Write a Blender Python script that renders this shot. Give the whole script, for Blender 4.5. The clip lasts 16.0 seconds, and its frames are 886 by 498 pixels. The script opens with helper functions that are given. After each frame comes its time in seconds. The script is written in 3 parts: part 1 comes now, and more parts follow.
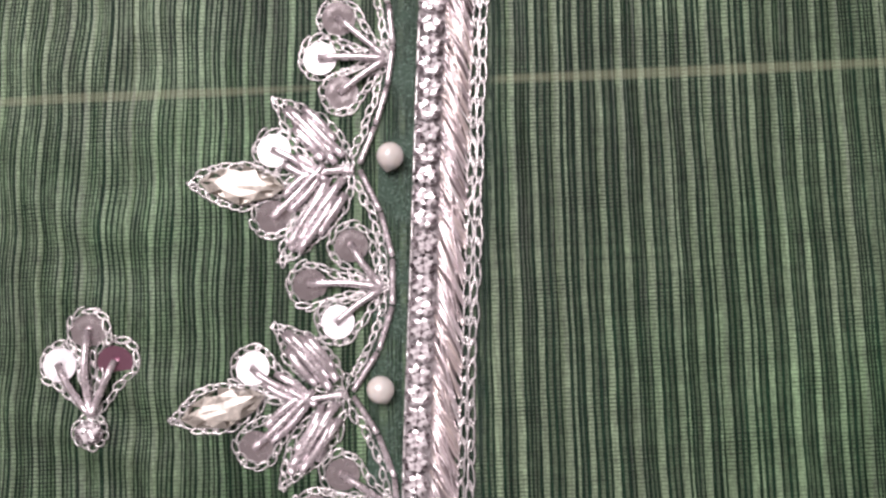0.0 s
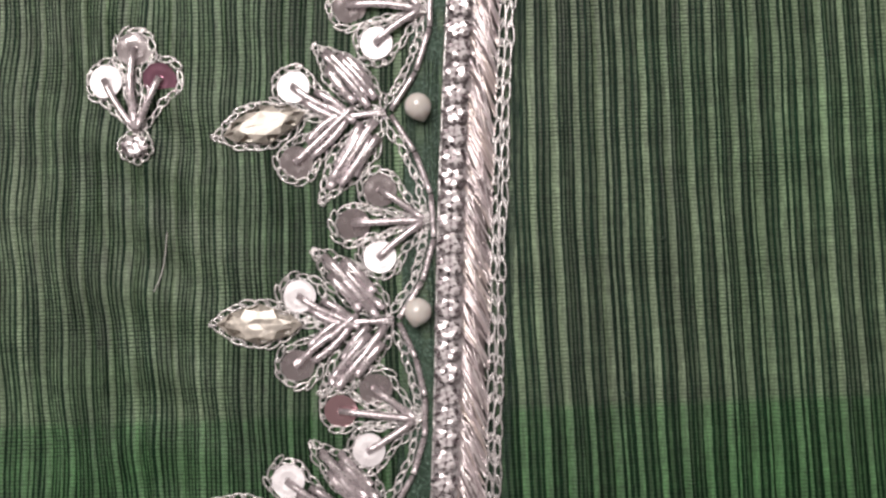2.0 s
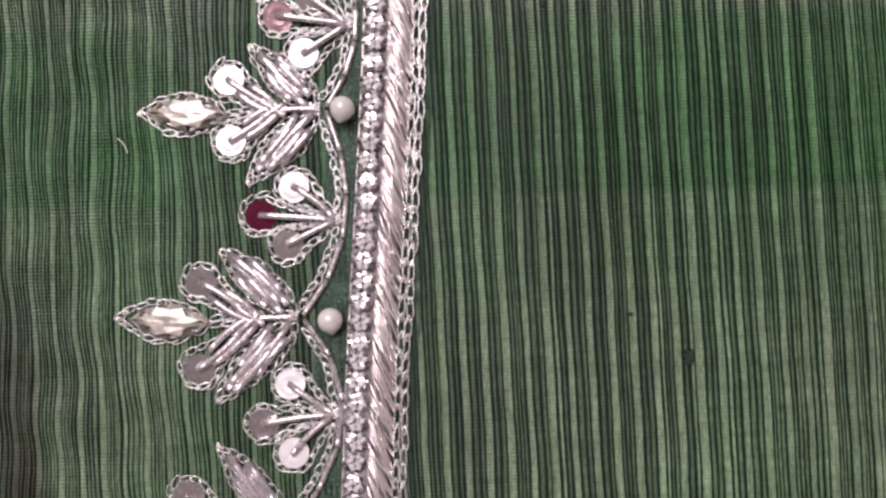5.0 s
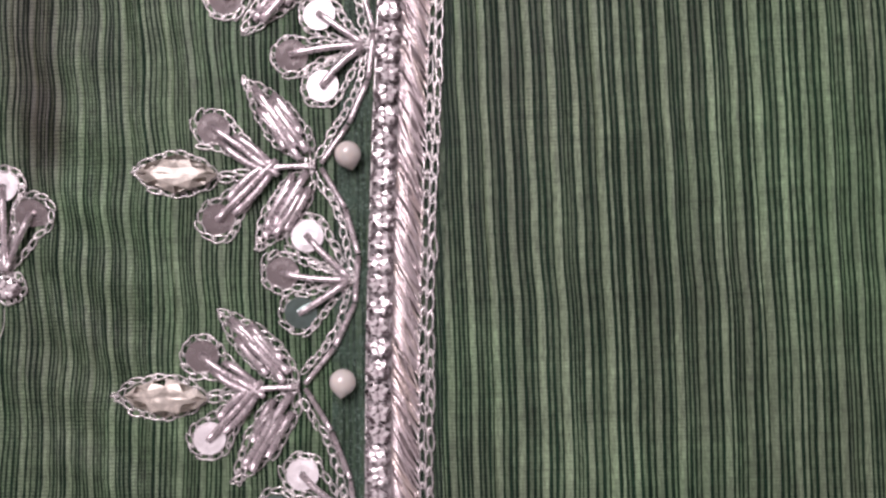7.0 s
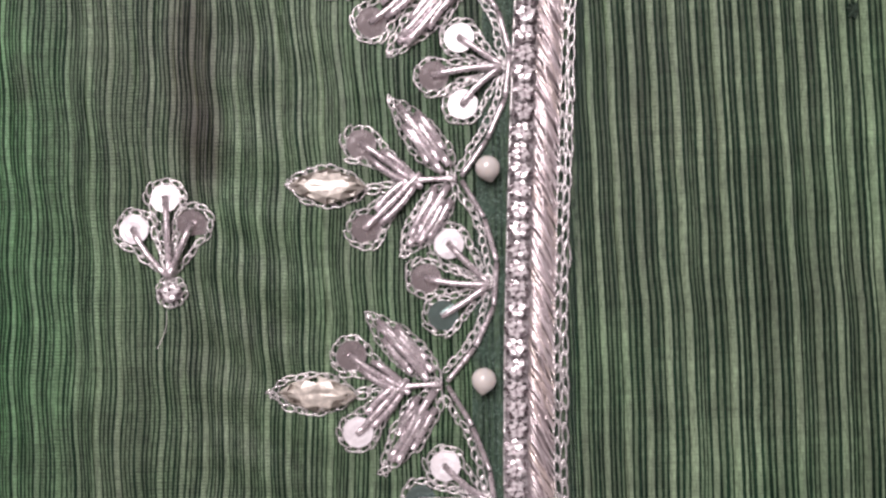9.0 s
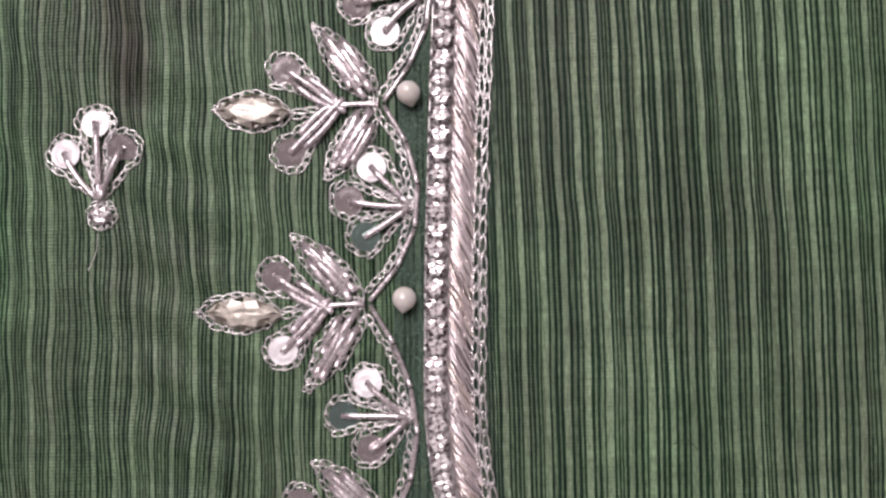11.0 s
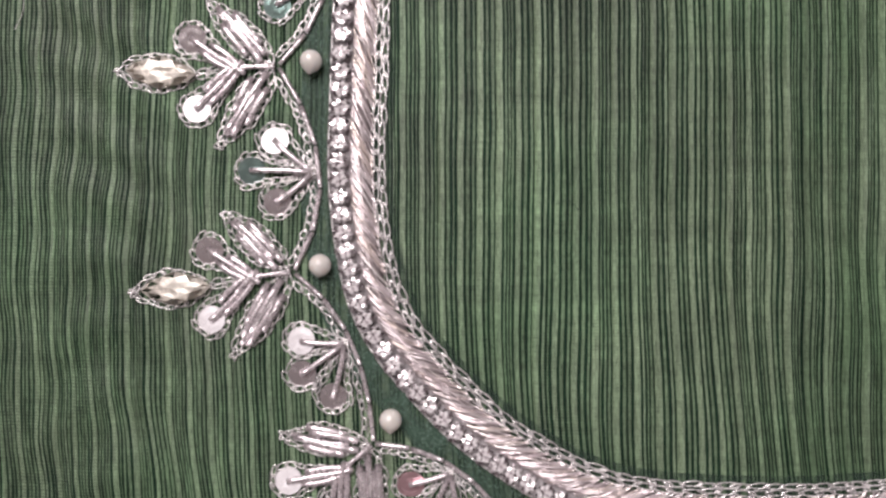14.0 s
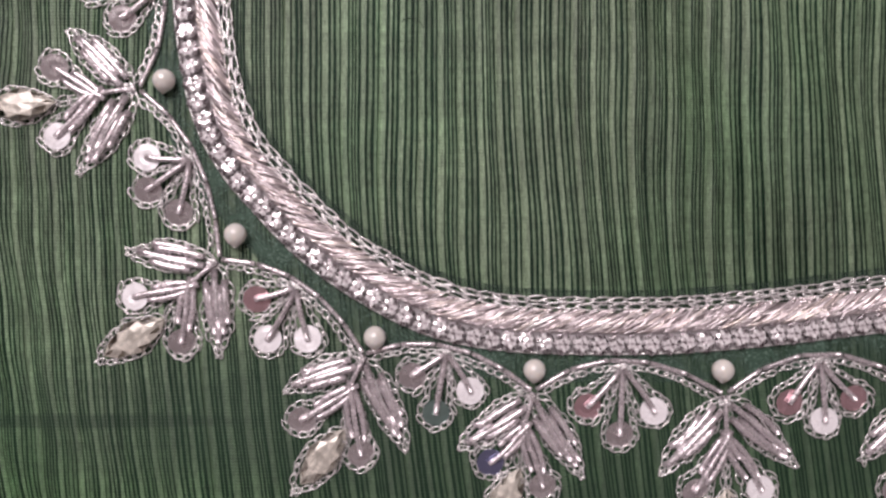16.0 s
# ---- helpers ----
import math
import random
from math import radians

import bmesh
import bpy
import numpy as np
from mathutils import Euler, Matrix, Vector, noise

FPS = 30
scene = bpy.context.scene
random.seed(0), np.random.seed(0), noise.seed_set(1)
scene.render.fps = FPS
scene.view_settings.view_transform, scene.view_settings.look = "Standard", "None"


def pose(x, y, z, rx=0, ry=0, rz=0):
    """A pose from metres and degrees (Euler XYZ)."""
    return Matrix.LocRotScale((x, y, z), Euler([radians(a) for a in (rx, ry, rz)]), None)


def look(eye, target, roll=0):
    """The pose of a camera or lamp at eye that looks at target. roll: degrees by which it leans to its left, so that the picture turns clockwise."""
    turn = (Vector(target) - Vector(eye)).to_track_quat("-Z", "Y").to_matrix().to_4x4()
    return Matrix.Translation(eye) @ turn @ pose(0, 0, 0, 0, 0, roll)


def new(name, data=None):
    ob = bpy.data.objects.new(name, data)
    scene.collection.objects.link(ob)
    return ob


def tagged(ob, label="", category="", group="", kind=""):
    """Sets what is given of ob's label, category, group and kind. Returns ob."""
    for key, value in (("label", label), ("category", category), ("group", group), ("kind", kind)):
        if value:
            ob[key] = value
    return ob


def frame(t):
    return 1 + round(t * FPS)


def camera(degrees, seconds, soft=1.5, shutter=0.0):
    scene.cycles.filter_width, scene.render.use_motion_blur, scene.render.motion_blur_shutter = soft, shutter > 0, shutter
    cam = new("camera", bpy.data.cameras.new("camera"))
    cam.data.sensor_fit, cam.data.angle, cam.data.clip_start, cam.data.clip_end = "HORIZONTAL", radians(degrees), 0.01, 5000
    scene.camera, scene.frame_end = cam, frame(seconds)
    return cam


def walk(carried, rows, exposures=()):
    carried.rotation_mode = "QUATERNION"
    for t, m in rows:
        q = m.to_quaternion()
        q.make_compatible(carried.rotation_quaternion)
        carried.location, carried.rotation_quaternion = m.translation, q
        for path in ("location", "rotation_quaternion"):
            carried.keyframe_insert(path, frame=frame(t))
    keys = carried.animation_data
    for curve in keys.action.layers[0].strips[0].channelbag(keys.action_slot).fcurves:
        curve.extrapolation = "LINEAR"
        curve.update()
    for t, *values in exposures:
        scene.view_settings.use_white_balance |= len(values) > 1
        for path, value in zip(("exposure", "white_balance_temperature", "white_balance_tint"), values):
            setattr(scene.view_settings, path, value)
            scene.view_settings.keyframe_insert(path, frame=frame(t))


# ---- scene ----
# All building sizes below are in millimetres; MM turns them into metres.
MM = 0.001
cam = camera(56.0, 16.0, soft=2.55)
# seconds, eye in millimetres over the cloth, turn in degrees (the camera looks down)
ROWS = [
    (0, -0.00, -0.00, 120.54, 2.16, -0.36, -2.61),
    (0.5, 1.16, -10.01, 121.19, 2.34, -0.35, -2.67),
    (1, -3.82, -18.76, 121.61, 1.99, -0.55, -2.66),
    (1.5, -4.46, -30.87, 120.40, 1.41, -0.25, -2.23),
    (2, -5.83, -38.09, 122.58, 0.98, 0.08, -2.16),
    (2.5, -5.55, -52.52, 123.32, 0.87, -0.15, -2.43),
    (3, -3.03, -64.21, 124.08, 0.66, -0.03, -2.97),
    (3.2, -1.06, -67.26, 124.53, 0.77, 0.08, -2.99),
    (5.3, 2.88, -105.95, 132.38, 0.95, -0.20, -1.59),
    (5.5, 2.86, -111.53, 131.51, 0.79, -0.06, -1.62),
    (6, 1.33, -128.23, 130.16, 1.38, 0.57, -1.50),
    (6.5, 3.60, -138.91, 127.16, 0.36, 1.41, -1.53),
    (7, -1.43, -155.84, 124.54, 1.35, 1.03, -1.47),
    (7.5, -12.93, -155.97, 130.71, 0.70, 1.12, -1.37),
    (8, -21.15, -152.40, 134.96, 1.61, 1.05, -1.22),
    (8.2, -21.21, -154.88, 133.85, 1.46, 1.57, -1.18),
    (10.3, -14.26, -155.17, 134.76, 1.89, 1.91, -2.03),
    (10.5, -11.62, -157.97, 134.82, 1.83, 2.01, -2.01),
    (11, -8.48, -167.40, 137.12, 1.31, 1.65, -1.47),
    (11.5, 0.54, -175.85, 137.90, 1.61, 1.56, 0.00),
    (12, -1.78, -172.06, 144.67, 1.11, 1.29, -0.49),
    (12.5, -0.84, -180.13, 145.54, 1.48, 1.05, -0.58),
    (13, 3.59, -188.51, 145.54, 1.44, 0.72, -0.31),
    (13.5, 5.68, -199.28, 145.51, 0.90, 0.66, -0.07),
    (14, 4.42, -206.21, 146.94, 0.54, 0.04, 0.14),
    (14.5, 10.68, -213.28, 147.56, 0.24, -0.06, 0.11),
    (15, 13.68, -222.38, 146.83, -0.31, -0.39, 0.22),
    (15.5, 20.50, -230.56, 147.01, -0.13, -0.40, -0.04),
    (16, 29.92, -237.02, 147.72, -0.07, -0.64, -0.06),
]
walk(cam, [(t, pose(x * MM, y * MM, z * MM, rx, ry, rz)) for t, x, y, z, rx, ry, rz in ROWS],
     exposures=[(0.0, 0.2, 6500, 16), (1.0, 0.06, 6620, 13), (2.0, -0.14, 6720, 8), (3.0, -0.16, 6650, 8), (5.5, 0.0, 6500, 20), (7.0, -0.08, 6500, 22),
                (8.0, 0.18, 6500, 18), (10.5, -0.03, 6500, 16), (11.5, 0.02, 6500, 15), (13.5, 0.04, 6500, 10), (14.5, 0.19, 6500, 12), (15.0, 0.08, 6500, 13), (16.0, 0.02, 6500, 15)])

# ---- light ----
world = bpy.data.worlds.new("world")
scene.world = world
world.use_nodes = True
world.node_tree.nodes["Background"].inputs[0].default_value = (0.8, 0.85, 1.0, 1)
world.node_tree.nodes["Background"].inputs[1].default_value = 0.1
lamp_data = bpy.data.lights.new("ceiling_lamp_light", "AREA")
lamp_data.shape, lamp_data.size, lamp_data.energy = "DISK", 1.2, 33.5
lamp_data.color = (1.0, 0.93, 0.93)
lamp_light = new("ceiling_lamp_light", lamp_data)
lamp_light.matrix_world = look((-0.36, 0.62, 1.5), (-0.1, -0.05, 0.0))


# ---- materials ----
def shader(name, colour, rough=0.5, metal=0.0, **more):
    m = bpy.data.materials.new(name)
    m.use_nodes = True
    b = m.node_tree.nodes["Principled BSDF"]
    b.inputs["Base Color"].default_value = (*colour, 1)
    b.inputs["Roughness"].default_value = rough
    b.inputs["Metallic"].default_value = metal
    for key, value in more.items():
        b.inputs[key.replace("_", " ")].default_value = value
    return m, m.node_tree, b


def node(tree, kind, **inputs):
    n = tree.nodes.new(kind)
    for key, value in inputs.items():
        n.inputs[key.replace("_", " ")].default_value = value
    return n


def mixer(tree, blend, fac, a, b):
    n = tree.nodes.new("ShaderNodeMix")
    n.data_type, n.blend_type = "RGBA", blend
    for slot, value in ((n.inputs[0], fac), (n.inputs[6], a), (n.inputs[7], b)):
        if isinstance(value, bpy.types.NodeSocket):
            tree.links.new(value, slot)
        elif isinstance(value, (int, float)):
            slot.default_value = value
        else:
            slot.default_value = (*value, 1)
    return n.outputs[2]


def ramp(tree, source, *stops):
    n = tree.nodes.new("ShaderNodeValToRGB")
    while len(n.color_ramp.elements) < len(stops):
        n.color_ramp.elements.new(0.5)
    for e, (at, v) in zip(n.color_ramp.elements, stops):
        e.position, e.color = at, (v, v, v, 1)
    tree.links.new(source, n.inputs[0])
    return n.outputs[0]


def stretched(tree, sx, sy, sz=1000.0, place=(0, 0, 0)):
    co = tree.nodes.new("ShaderNodeTexCoord")
    mp = tree.nodes.new("ShaderNodeMapping")
    mp.inputs["Scale"].default_value = (sx, sy, sz)
    mp.inputs["Location"].default_value = place
    tree.links.new(co.outputs["Object"], mp.inputs["Vector"])
    return mp.outputs[0]


def clouds(tree, sx, sy, detail=3.0, place=(0, 0, 0)):
    """Noise over the cloth with sx and sy cells a metre."""
    n = node(tree, "ShaderNodeTexNoise", Scale=1.0, Detail=detail)
    tree.links.new(stretched(tree, sx, sy, 0.0, place), n.inputs["Vector"])
    return n.outputs[0]


def spot(tree, x, y, rx, ry):
    """1 in the middle of an ellipse of the cloth, 0 outside it."""
    g = tree.nodes.new("ShaderNodeTexGradient")
    g.gradient_type = "SPHERICAL"
    tree.links.new(stretched(tree, 1000 / rx, 1000 / ry, 0.0, (-x / rx, -y / ry, 0)), g.inputs[0])
    return g.outputs[0]


def thread_material(name, colour, deep, weft, gloss, upper_tone=1.0):
    """Silk warp of one colour, crossed by fine weft threads."""
    m, tree, b = shader(name, colour, 0.5)
    b.inputs["Specular IOR Level"].default_value = gloss
    wave = node(tree, "ShaderNodeTexWave", Scale=545.0, Distortion=2.2, Detail=3.0, Detail_Scale=2.0)
    wave.bands_direction = "Y"
    co = tree.nodes.new("ShaderNodeTexCoord")
    tree.links.new(co.outputs["Object"], wave.inputs["Vector"])
    lines = ramp(tree, wave.outputs["Fac"], (0.38, 0.0), (0.85, 1.0))
    shown = ramp(tree, clouds(tree, 90, 140), (0.35, 0.35), (0.7, 1.0))
    fac = tree.nodes.new("ShaderNodeMath")
    fac.operation = "MULTIPLY"
    fac.inputs[1].default_value = weft
    upper = ramp(tree, spot(tree, 0, 50, 900, 190), (0.0, 0.16), (0.6, 1.0))
    upper = mixer(tree, "LIGHTEN", 1.0, upper, ramp(tree, spot(tree, -105, -160, 75, 600), (0.0, 0.0), (0.3, 0.7)))
    upper = mixer(tree, "LIGHTEN", 1.0, upper, ramp(tree, spot(tree, -75, 0, 75, 150), (0.0, 0.0), (0.35, 1.0)))
    shown = mixer(tree, "MULTIPLY", 1.0, shown, upper)
    both = mixer(tree, "MULTIPLY", 1.0, shown, lines)
    tree.links.new(both, fac.inputs[0])
    col = mixer(tree, "MIX", fac.outputs[0], colour, deep)
    # the upper part of the yoke, woven with deeper threads
    if upper_tone < 1:
        deeper = ramp(tree, spot(tree, 14, -10, 58, 190), (0.0, 0.0), (0.3, 1.0))
        col = mixer(tree, "MIX", deeper, col, mixer(tree, "MULTIPLY", 1.0, col, (upper_tone, upper_tone, upper_tone)))
    # threads that thin out and thicken along their way
    col = mixer(tree, "MULTIPLY", 0.75, col, ramp(tree, clouds(tree, 2600, 160, 5.0), (0.3, 0.42), (0.7, 1.3)))
    # lumps and bare places in the single threads
    col = mixer(tree, "MULTIPLY", 0.6, col, ramp(tree, clouds(tree, 3600, 800, 3.0, (2, 8, 0)), (0.3, 0.4), (0.68, 1.35)))
    # whole threads and groups of them that took the dye unevenly
    col = mixer(tree, "MULTIPLY", 0.8, col, ramp(tree, clouds(tree, 420, 9, 4.0, (4, 3, 0)), (0.32, 0.7), (0.68, 1.3)))
    # weft that is packed closer in some rows
    col = mixer(tree, "MULTIPLY", 0.3, col, ramp(tree, clouds(tree, 12, 420, 4.0, (3, 1, 0)), (0.3, 0.55), (0.7, 1.3)))
    # single weft threads that are thick or dark
    col = mixer(tree, "MULTIPLY", 0.28, col, ramp(tree, clouds(tree, 130, 3200, 2.0, (1, 5, 0)), (0.36, 0.45), (0.55, 1.1)))
    # slow drift of the dye
    col = mixer(tree, "MULTIPLY", 0.8, col, ramp(tree, clouds(tree, 26, 20, 4.0), (0.3, 0.6), (0.7, 1.25)))
    # greener dye in patches
    green = ramp(tree, clouds(tree, 30, 22, 2.0, (7, 2, 0)), (0.45, 0.0), (0.68, 1.0))
    col = mixer(tree, "MIX", mixer(tree, "MULTIPLY", 1.0, green, (0.3, 0.3, 0.3)), col, mixer(tree, "MULTIPLY", 1.0, col, (0.55, 1.0, 0.65)))
    # a deeper green stretch of weft
    for y, ry, stop, most in ((-74.0, 15.0, 0.1, 0.65), (-86, 26.0, 0.5, 0.32)):
        band = ramp(tree, spot(tree, 10, y, 900, ry), (0.0, 0.0), (stop, most))
        col = mixer(tree, "MIX", band, col, mixer(tree, "MULTIPLY", 1.0, col, (0.4, 0.8, 0.48)))
    # rows where the weft lies bare and bright
    for x, y, rx, ry, most in ((20, 3.2, 24, 1.0, 0.8), (20, 0.9, 24, 0.9, 0.8), (12, -133, 12, 9, 0.6), (33, -220, 10, 8, 0.6), (58, -205, 12, 26, 0.3)):
        bare = mixer(tree, "MULTIPLY", 1.0, ramp(tree, spot(tree, x, y, rx, ry), (0.0, 0.0), (0.5, most)), lines)
        col = mixer(tree, "MIX", bare, col, mixer(tree, "MULTIPLY", 1.0, col, (1.9, 1.75, 1.8)))
    # darker brown patches
    for x, y, rx, ry, most in ((-65.3, -121, 5.5, 25, 0.7), (-63.0, -133, 4.5, 11, 0.7), (-93, -122, 3, 6, 0.5)):
        col = mixer(tree, "MIX", ramp(tree, spot(tree, x, y, rx, ry), (0.0, 0.0), (0.6, most)), col, mixer(tree, "MULTIPLY", 1.0, col, (0.42, 0.28, 0.28)))
    # brighter and deeper green; the last tint paints shade and gathering round the sprigs
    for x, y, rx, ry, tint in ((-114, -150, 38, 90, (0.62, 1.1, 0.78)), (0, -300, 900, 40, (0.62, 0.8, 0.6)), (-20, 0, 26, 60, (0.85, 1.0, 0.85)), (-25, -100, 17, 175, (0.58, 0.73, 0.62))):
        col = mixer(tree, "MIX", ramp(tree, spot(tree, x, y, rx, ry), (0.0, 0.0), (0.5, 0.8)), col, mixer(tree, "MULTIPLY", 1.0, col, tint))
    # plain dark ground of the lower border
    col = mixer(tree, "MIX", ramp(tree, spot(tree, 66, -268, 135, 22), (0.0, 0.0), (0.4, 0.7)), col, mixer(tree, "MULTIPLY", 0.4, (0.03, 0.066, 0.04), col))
    # thick pale weft threads, and one thick dark one
    for x, y, rx, ry in ((-46, 28.8, 40, 0.9), (40, 28.9, 55, 1.0)):
        col = mixer(tree, "MIX", ramp(tree, spot(tree, x, y, rx, ry), (0.0, 0.0), (0.5, 0.3)), col, (0.32, 0.34, 0.22))
    col = mixer(tree, "MIX", ramp(tree, spot(tree, -35, -267.5, 40, 1.6), (0.0, 0.0), (0.4, 0.6)), col, (0.015, 0.035, 0.02))
    tree.links.new(col, b.inputs["Base Color"])
    bump = node(tree, "ShaderNodeBump", Strength=0.45, Distance=0.00008)
    tree.links.new(lines, bump.inputs["Height"])
    tree.links.new(bump.outputs[0], b.inputs["Normal"])
    return m


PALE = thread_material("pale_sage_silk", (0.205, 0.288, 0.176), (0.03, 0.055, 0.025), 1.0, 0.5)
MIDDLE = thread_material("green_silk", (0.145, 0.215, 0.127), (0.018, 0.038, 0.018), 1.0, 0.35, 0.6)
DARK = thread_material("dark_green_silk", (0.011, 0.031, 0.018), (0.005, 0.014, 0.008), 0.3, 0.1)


def metal_material(name, colour, rough, vary=0.12, metal=1.0, grain=900.0, island=True):
    m, tree, b = shader(name, colour, rough, metal)
    n = node(tree, "ShaderNodeTexNoise", Scale=grain, Detail=3.0)
    co = tree.nodes.new("ShaderNodeTexCoord")
    tree.links.new(co.outputs["Object"], n.inputs["Vector"])
    col = mixer(tree, "MULTIPLY", 1.0, colour, ramp(tree, n.outputs[0], (0.3, 1 - 2 * vary), (0.7, 1.0)))
    if island:
        geo = tree.nodes.new("ShaderNodeNewGeometry")
        col = mixer(tree, "MULTIPLY", 1.0, col, ramp(tree, geo.outputs["Random Per Island"], (0.0, 1 - 2.5 * vary), (1.0, 1.0)))
    info = tree.nodes.new("ShaderNodeObjectInfo")
    col = mixer(tree, "MULTIPLY", 1.0, col, ramp(tree, info.outputs["Random"], (0.0, 1 - 1.6 * vary), (1.0, 1.0)))
    tree.links.new(col, b.inputs["Base Color"])
    tree.links.new(ramp(tree, n.outputs[0], (0.3, rough * 0.7), (0.7, rough * 1.4)), b.inputs["Roughness"])
    return m


SILVER = metal_material("silver_glass_bugle", (0.95, 0.875, 0.905), 0.25, 0.1, 0.68)
WIRE = metal_material("silver_zari_wire", (0.96, 0.93, 0.93), 0.27, 0.05, 0.6)
CUP = metal_material("dull_silver_setting", (0.85, 0.8, 0.8), 0.35, 0.1, 0.3)
CHAMPAGNE = metal_material("champagne_crystal", (0.86, 0.8, 0.71), 0.24, 0.13, 0.2)
TAPE, tree, b = shader("grey_backing_tape", (0.4, 0.37, 0.38), 0.7)
CORE, tree, b = shader("grey_cord_core", (0.17, 0.145, 0.145), 0.7)
TABLE_WOOD, tree, b = shader("brown_table_wood", (0.2, 0.12, 0.07), 0.5)
grain = clouds(tree, 4, 60, 5.0)
tree.links.new(mixer(tree, "MULTIPLY", 0.7, (0.26, 0.16, 0.09), grain), b.inputs["Base Color"])
PAINT, tree, b = shader("white_wall_paint", (0.6, 0.56, 0.57), 0.8)
tree.links.new(mixer(tree, "MULTIPLY", 0.2, (0.66, 0.62, 0.63), clouds(tree, 3, 3)), b.inputs["Base Color"])


def stone_material():
    """Foiled crystal: bright and dark reflections are painted facet by facet in random tones."""
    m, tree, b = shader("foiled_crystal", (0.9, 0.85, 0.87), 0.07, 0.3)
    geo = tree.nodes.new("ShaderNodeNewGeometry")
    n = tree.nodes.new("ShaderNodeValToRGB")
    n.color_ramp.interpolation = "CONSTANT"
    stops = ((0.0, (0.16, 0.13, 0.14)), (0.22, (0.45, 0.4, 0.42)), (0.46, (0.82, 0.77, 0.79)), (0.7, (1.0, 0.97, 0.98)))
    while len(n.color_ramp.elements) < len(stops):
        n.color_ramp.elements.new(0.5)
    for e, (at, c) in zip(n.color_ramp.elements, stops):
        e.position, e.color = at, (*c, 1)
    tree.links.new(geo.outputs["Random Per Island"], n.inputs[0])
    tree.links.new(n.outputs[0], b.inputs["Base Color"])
    return m


def cord_material():
    m, tree, b = shader("twisted_zari_cord", (0.8, 0.72, 0.72), 0.27, 0.62)
    geo = tree.nodes.new("ShaderNodeNewGeometry")
    n = tree.nodes.new("ShaderNodeValToRGB")
    stops = ((0.0, (0.42, 0.36, 0.37)), (0.25, (0.92, 0.85, 0.87)), (0.55, (0.76, 0.67, 0.69)), (0.82, (0.86, 0.76, 0.71)), (1.0, (1.0, 0.97, 0.97)))
    while len(n.color_ramp.elements) < len(stops):
        n.color_ramp.elements.new(0.5)
    for e, (at, c) in zip(n.color_ramp.elements, stops):
        e.position, e.color = at, (*c, 1)
    tree.links.new(geo.outputs["Random Per Island"], n.inputs[0])
    tree.links.new(n.outputs[0], b.inputs["Base Color"])
    return m


CORD = cord_material()
STONE = stone_material()


def sequin_material(name, colour, rough=0.26, metal=0.85):
    m, tree, b = shader(name, colour, rough, metal)
    n = node(tree, "ShaderNodeTexNoise", Scale=700.0, Detail=2.0)
    co = tree.nodes.new("ShaderNodeTexCoord")
    tree.links.new(co.outputs["Object"], n.inputs["Vector"])
    tree.links.new(ramp(tree, n.outputs[0], (0.3, rough * 0.7), (0.7, rough * 1.3)), b.inputs["Roughness"])
    b.inputs["Coat Weight"].default_value = 0.3
    b.inputs["Coat Roughness"].default_value = 0.08
    # thin film that is not quite flat
    soft = node(tree, "ShaderNodeTexNoise", Scale=260.0, Detail=1.0)
    info = tree.nodes.new("ShaderNodeObjectInfo")
    shift = tree.nodes.new("ShaderNodeVectorMath")
    tree.links.new(co.outputs["Object"], shift.inputs[0])
    tree.links.new(info.outputs["Random"], shift.inputs[1])
    tree.links.new(shift.outputs[0], soft.inputs["Vector"])
    bump = node(tree, "ShaderNodeBump", Strength=0.5, Distance=0.0007)
    tree.links.new(soft.outputs[0], bump.inputs["Height"])
    tree.links.new(bump.outputs[0], b.inputs["Normal"])
    return m


# silver sequins: lit white, unlit grey and sheen tints painted into the colour
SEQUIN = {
    "w": sequin_material("lit_silver_sequin", (0.84, 0.81, 0.83), 0.3, 0.12),
    "g": sequin_material("unlit_silver_sequin", (0.76, 0.71, 0.72), 0.24),
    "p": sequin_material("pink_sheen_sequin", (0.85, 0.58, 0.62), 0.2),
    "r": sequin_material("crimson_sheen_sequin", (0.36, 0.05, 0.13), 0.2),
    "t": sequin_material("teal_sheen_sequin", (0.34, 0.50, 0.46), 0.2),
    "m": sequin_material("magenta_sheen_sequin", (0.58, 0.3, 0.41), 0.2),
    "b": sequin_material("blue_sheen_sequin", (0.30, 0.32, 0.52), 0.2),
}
PEARL, tree, b = shader("ivory_pearl", (0.74, 0.71, 0.67), 0.22)
b.inputs["Coat Weight"].default_value = 1.0
b.inputs["Coat Roughness"].default_value = 0.04
b.inputs["Subsurface Weight"].default_value = 0.15
b.inputs["Subsurface Radius"].default_value = (0.001, 0.0007, 0.0005)
tree.links.new(mixer(tree, "MULTIPLY", 0.3, (0.82, 0.78, 0.73), clouds(tree, 500, 500)), b.inputs["Base Color"])
NET, tree, b = shader("dark_green_net", (0.035, 0.075, 0.05), 0.7)
speck = clouds(tree, 2200, 2200, 2.0)
tree.links.new(mixer(tree, "MIX", ramp(tree, speck, (0.5, 0.0), (0.7, 0.8)), (0.03, 0.07, 0.045), (0.14, 0.21, 0.17)), b.inputs["Base Color"])
tree.links.new(ramp(tree, clouds(tree, 160, 160, 4.0), (0.38, 0.25), (0.6, 0.9)), b.inputs["Alpha"])
SEAM_SHADE, tree, b = shader("dark_green_seam_shade", (0.02, 0.045, 0.03), 0.8)
tree.links.new(ramp(tree, clouds(tree, 1500, 350, 4.0), (0.3, 0.05), (0.7, 0.85)), b.inputs["Alpha"])
STITCH, tree, b = shader("pale_green_stitching", (0.2, 0.29, 0.24), 0.6)
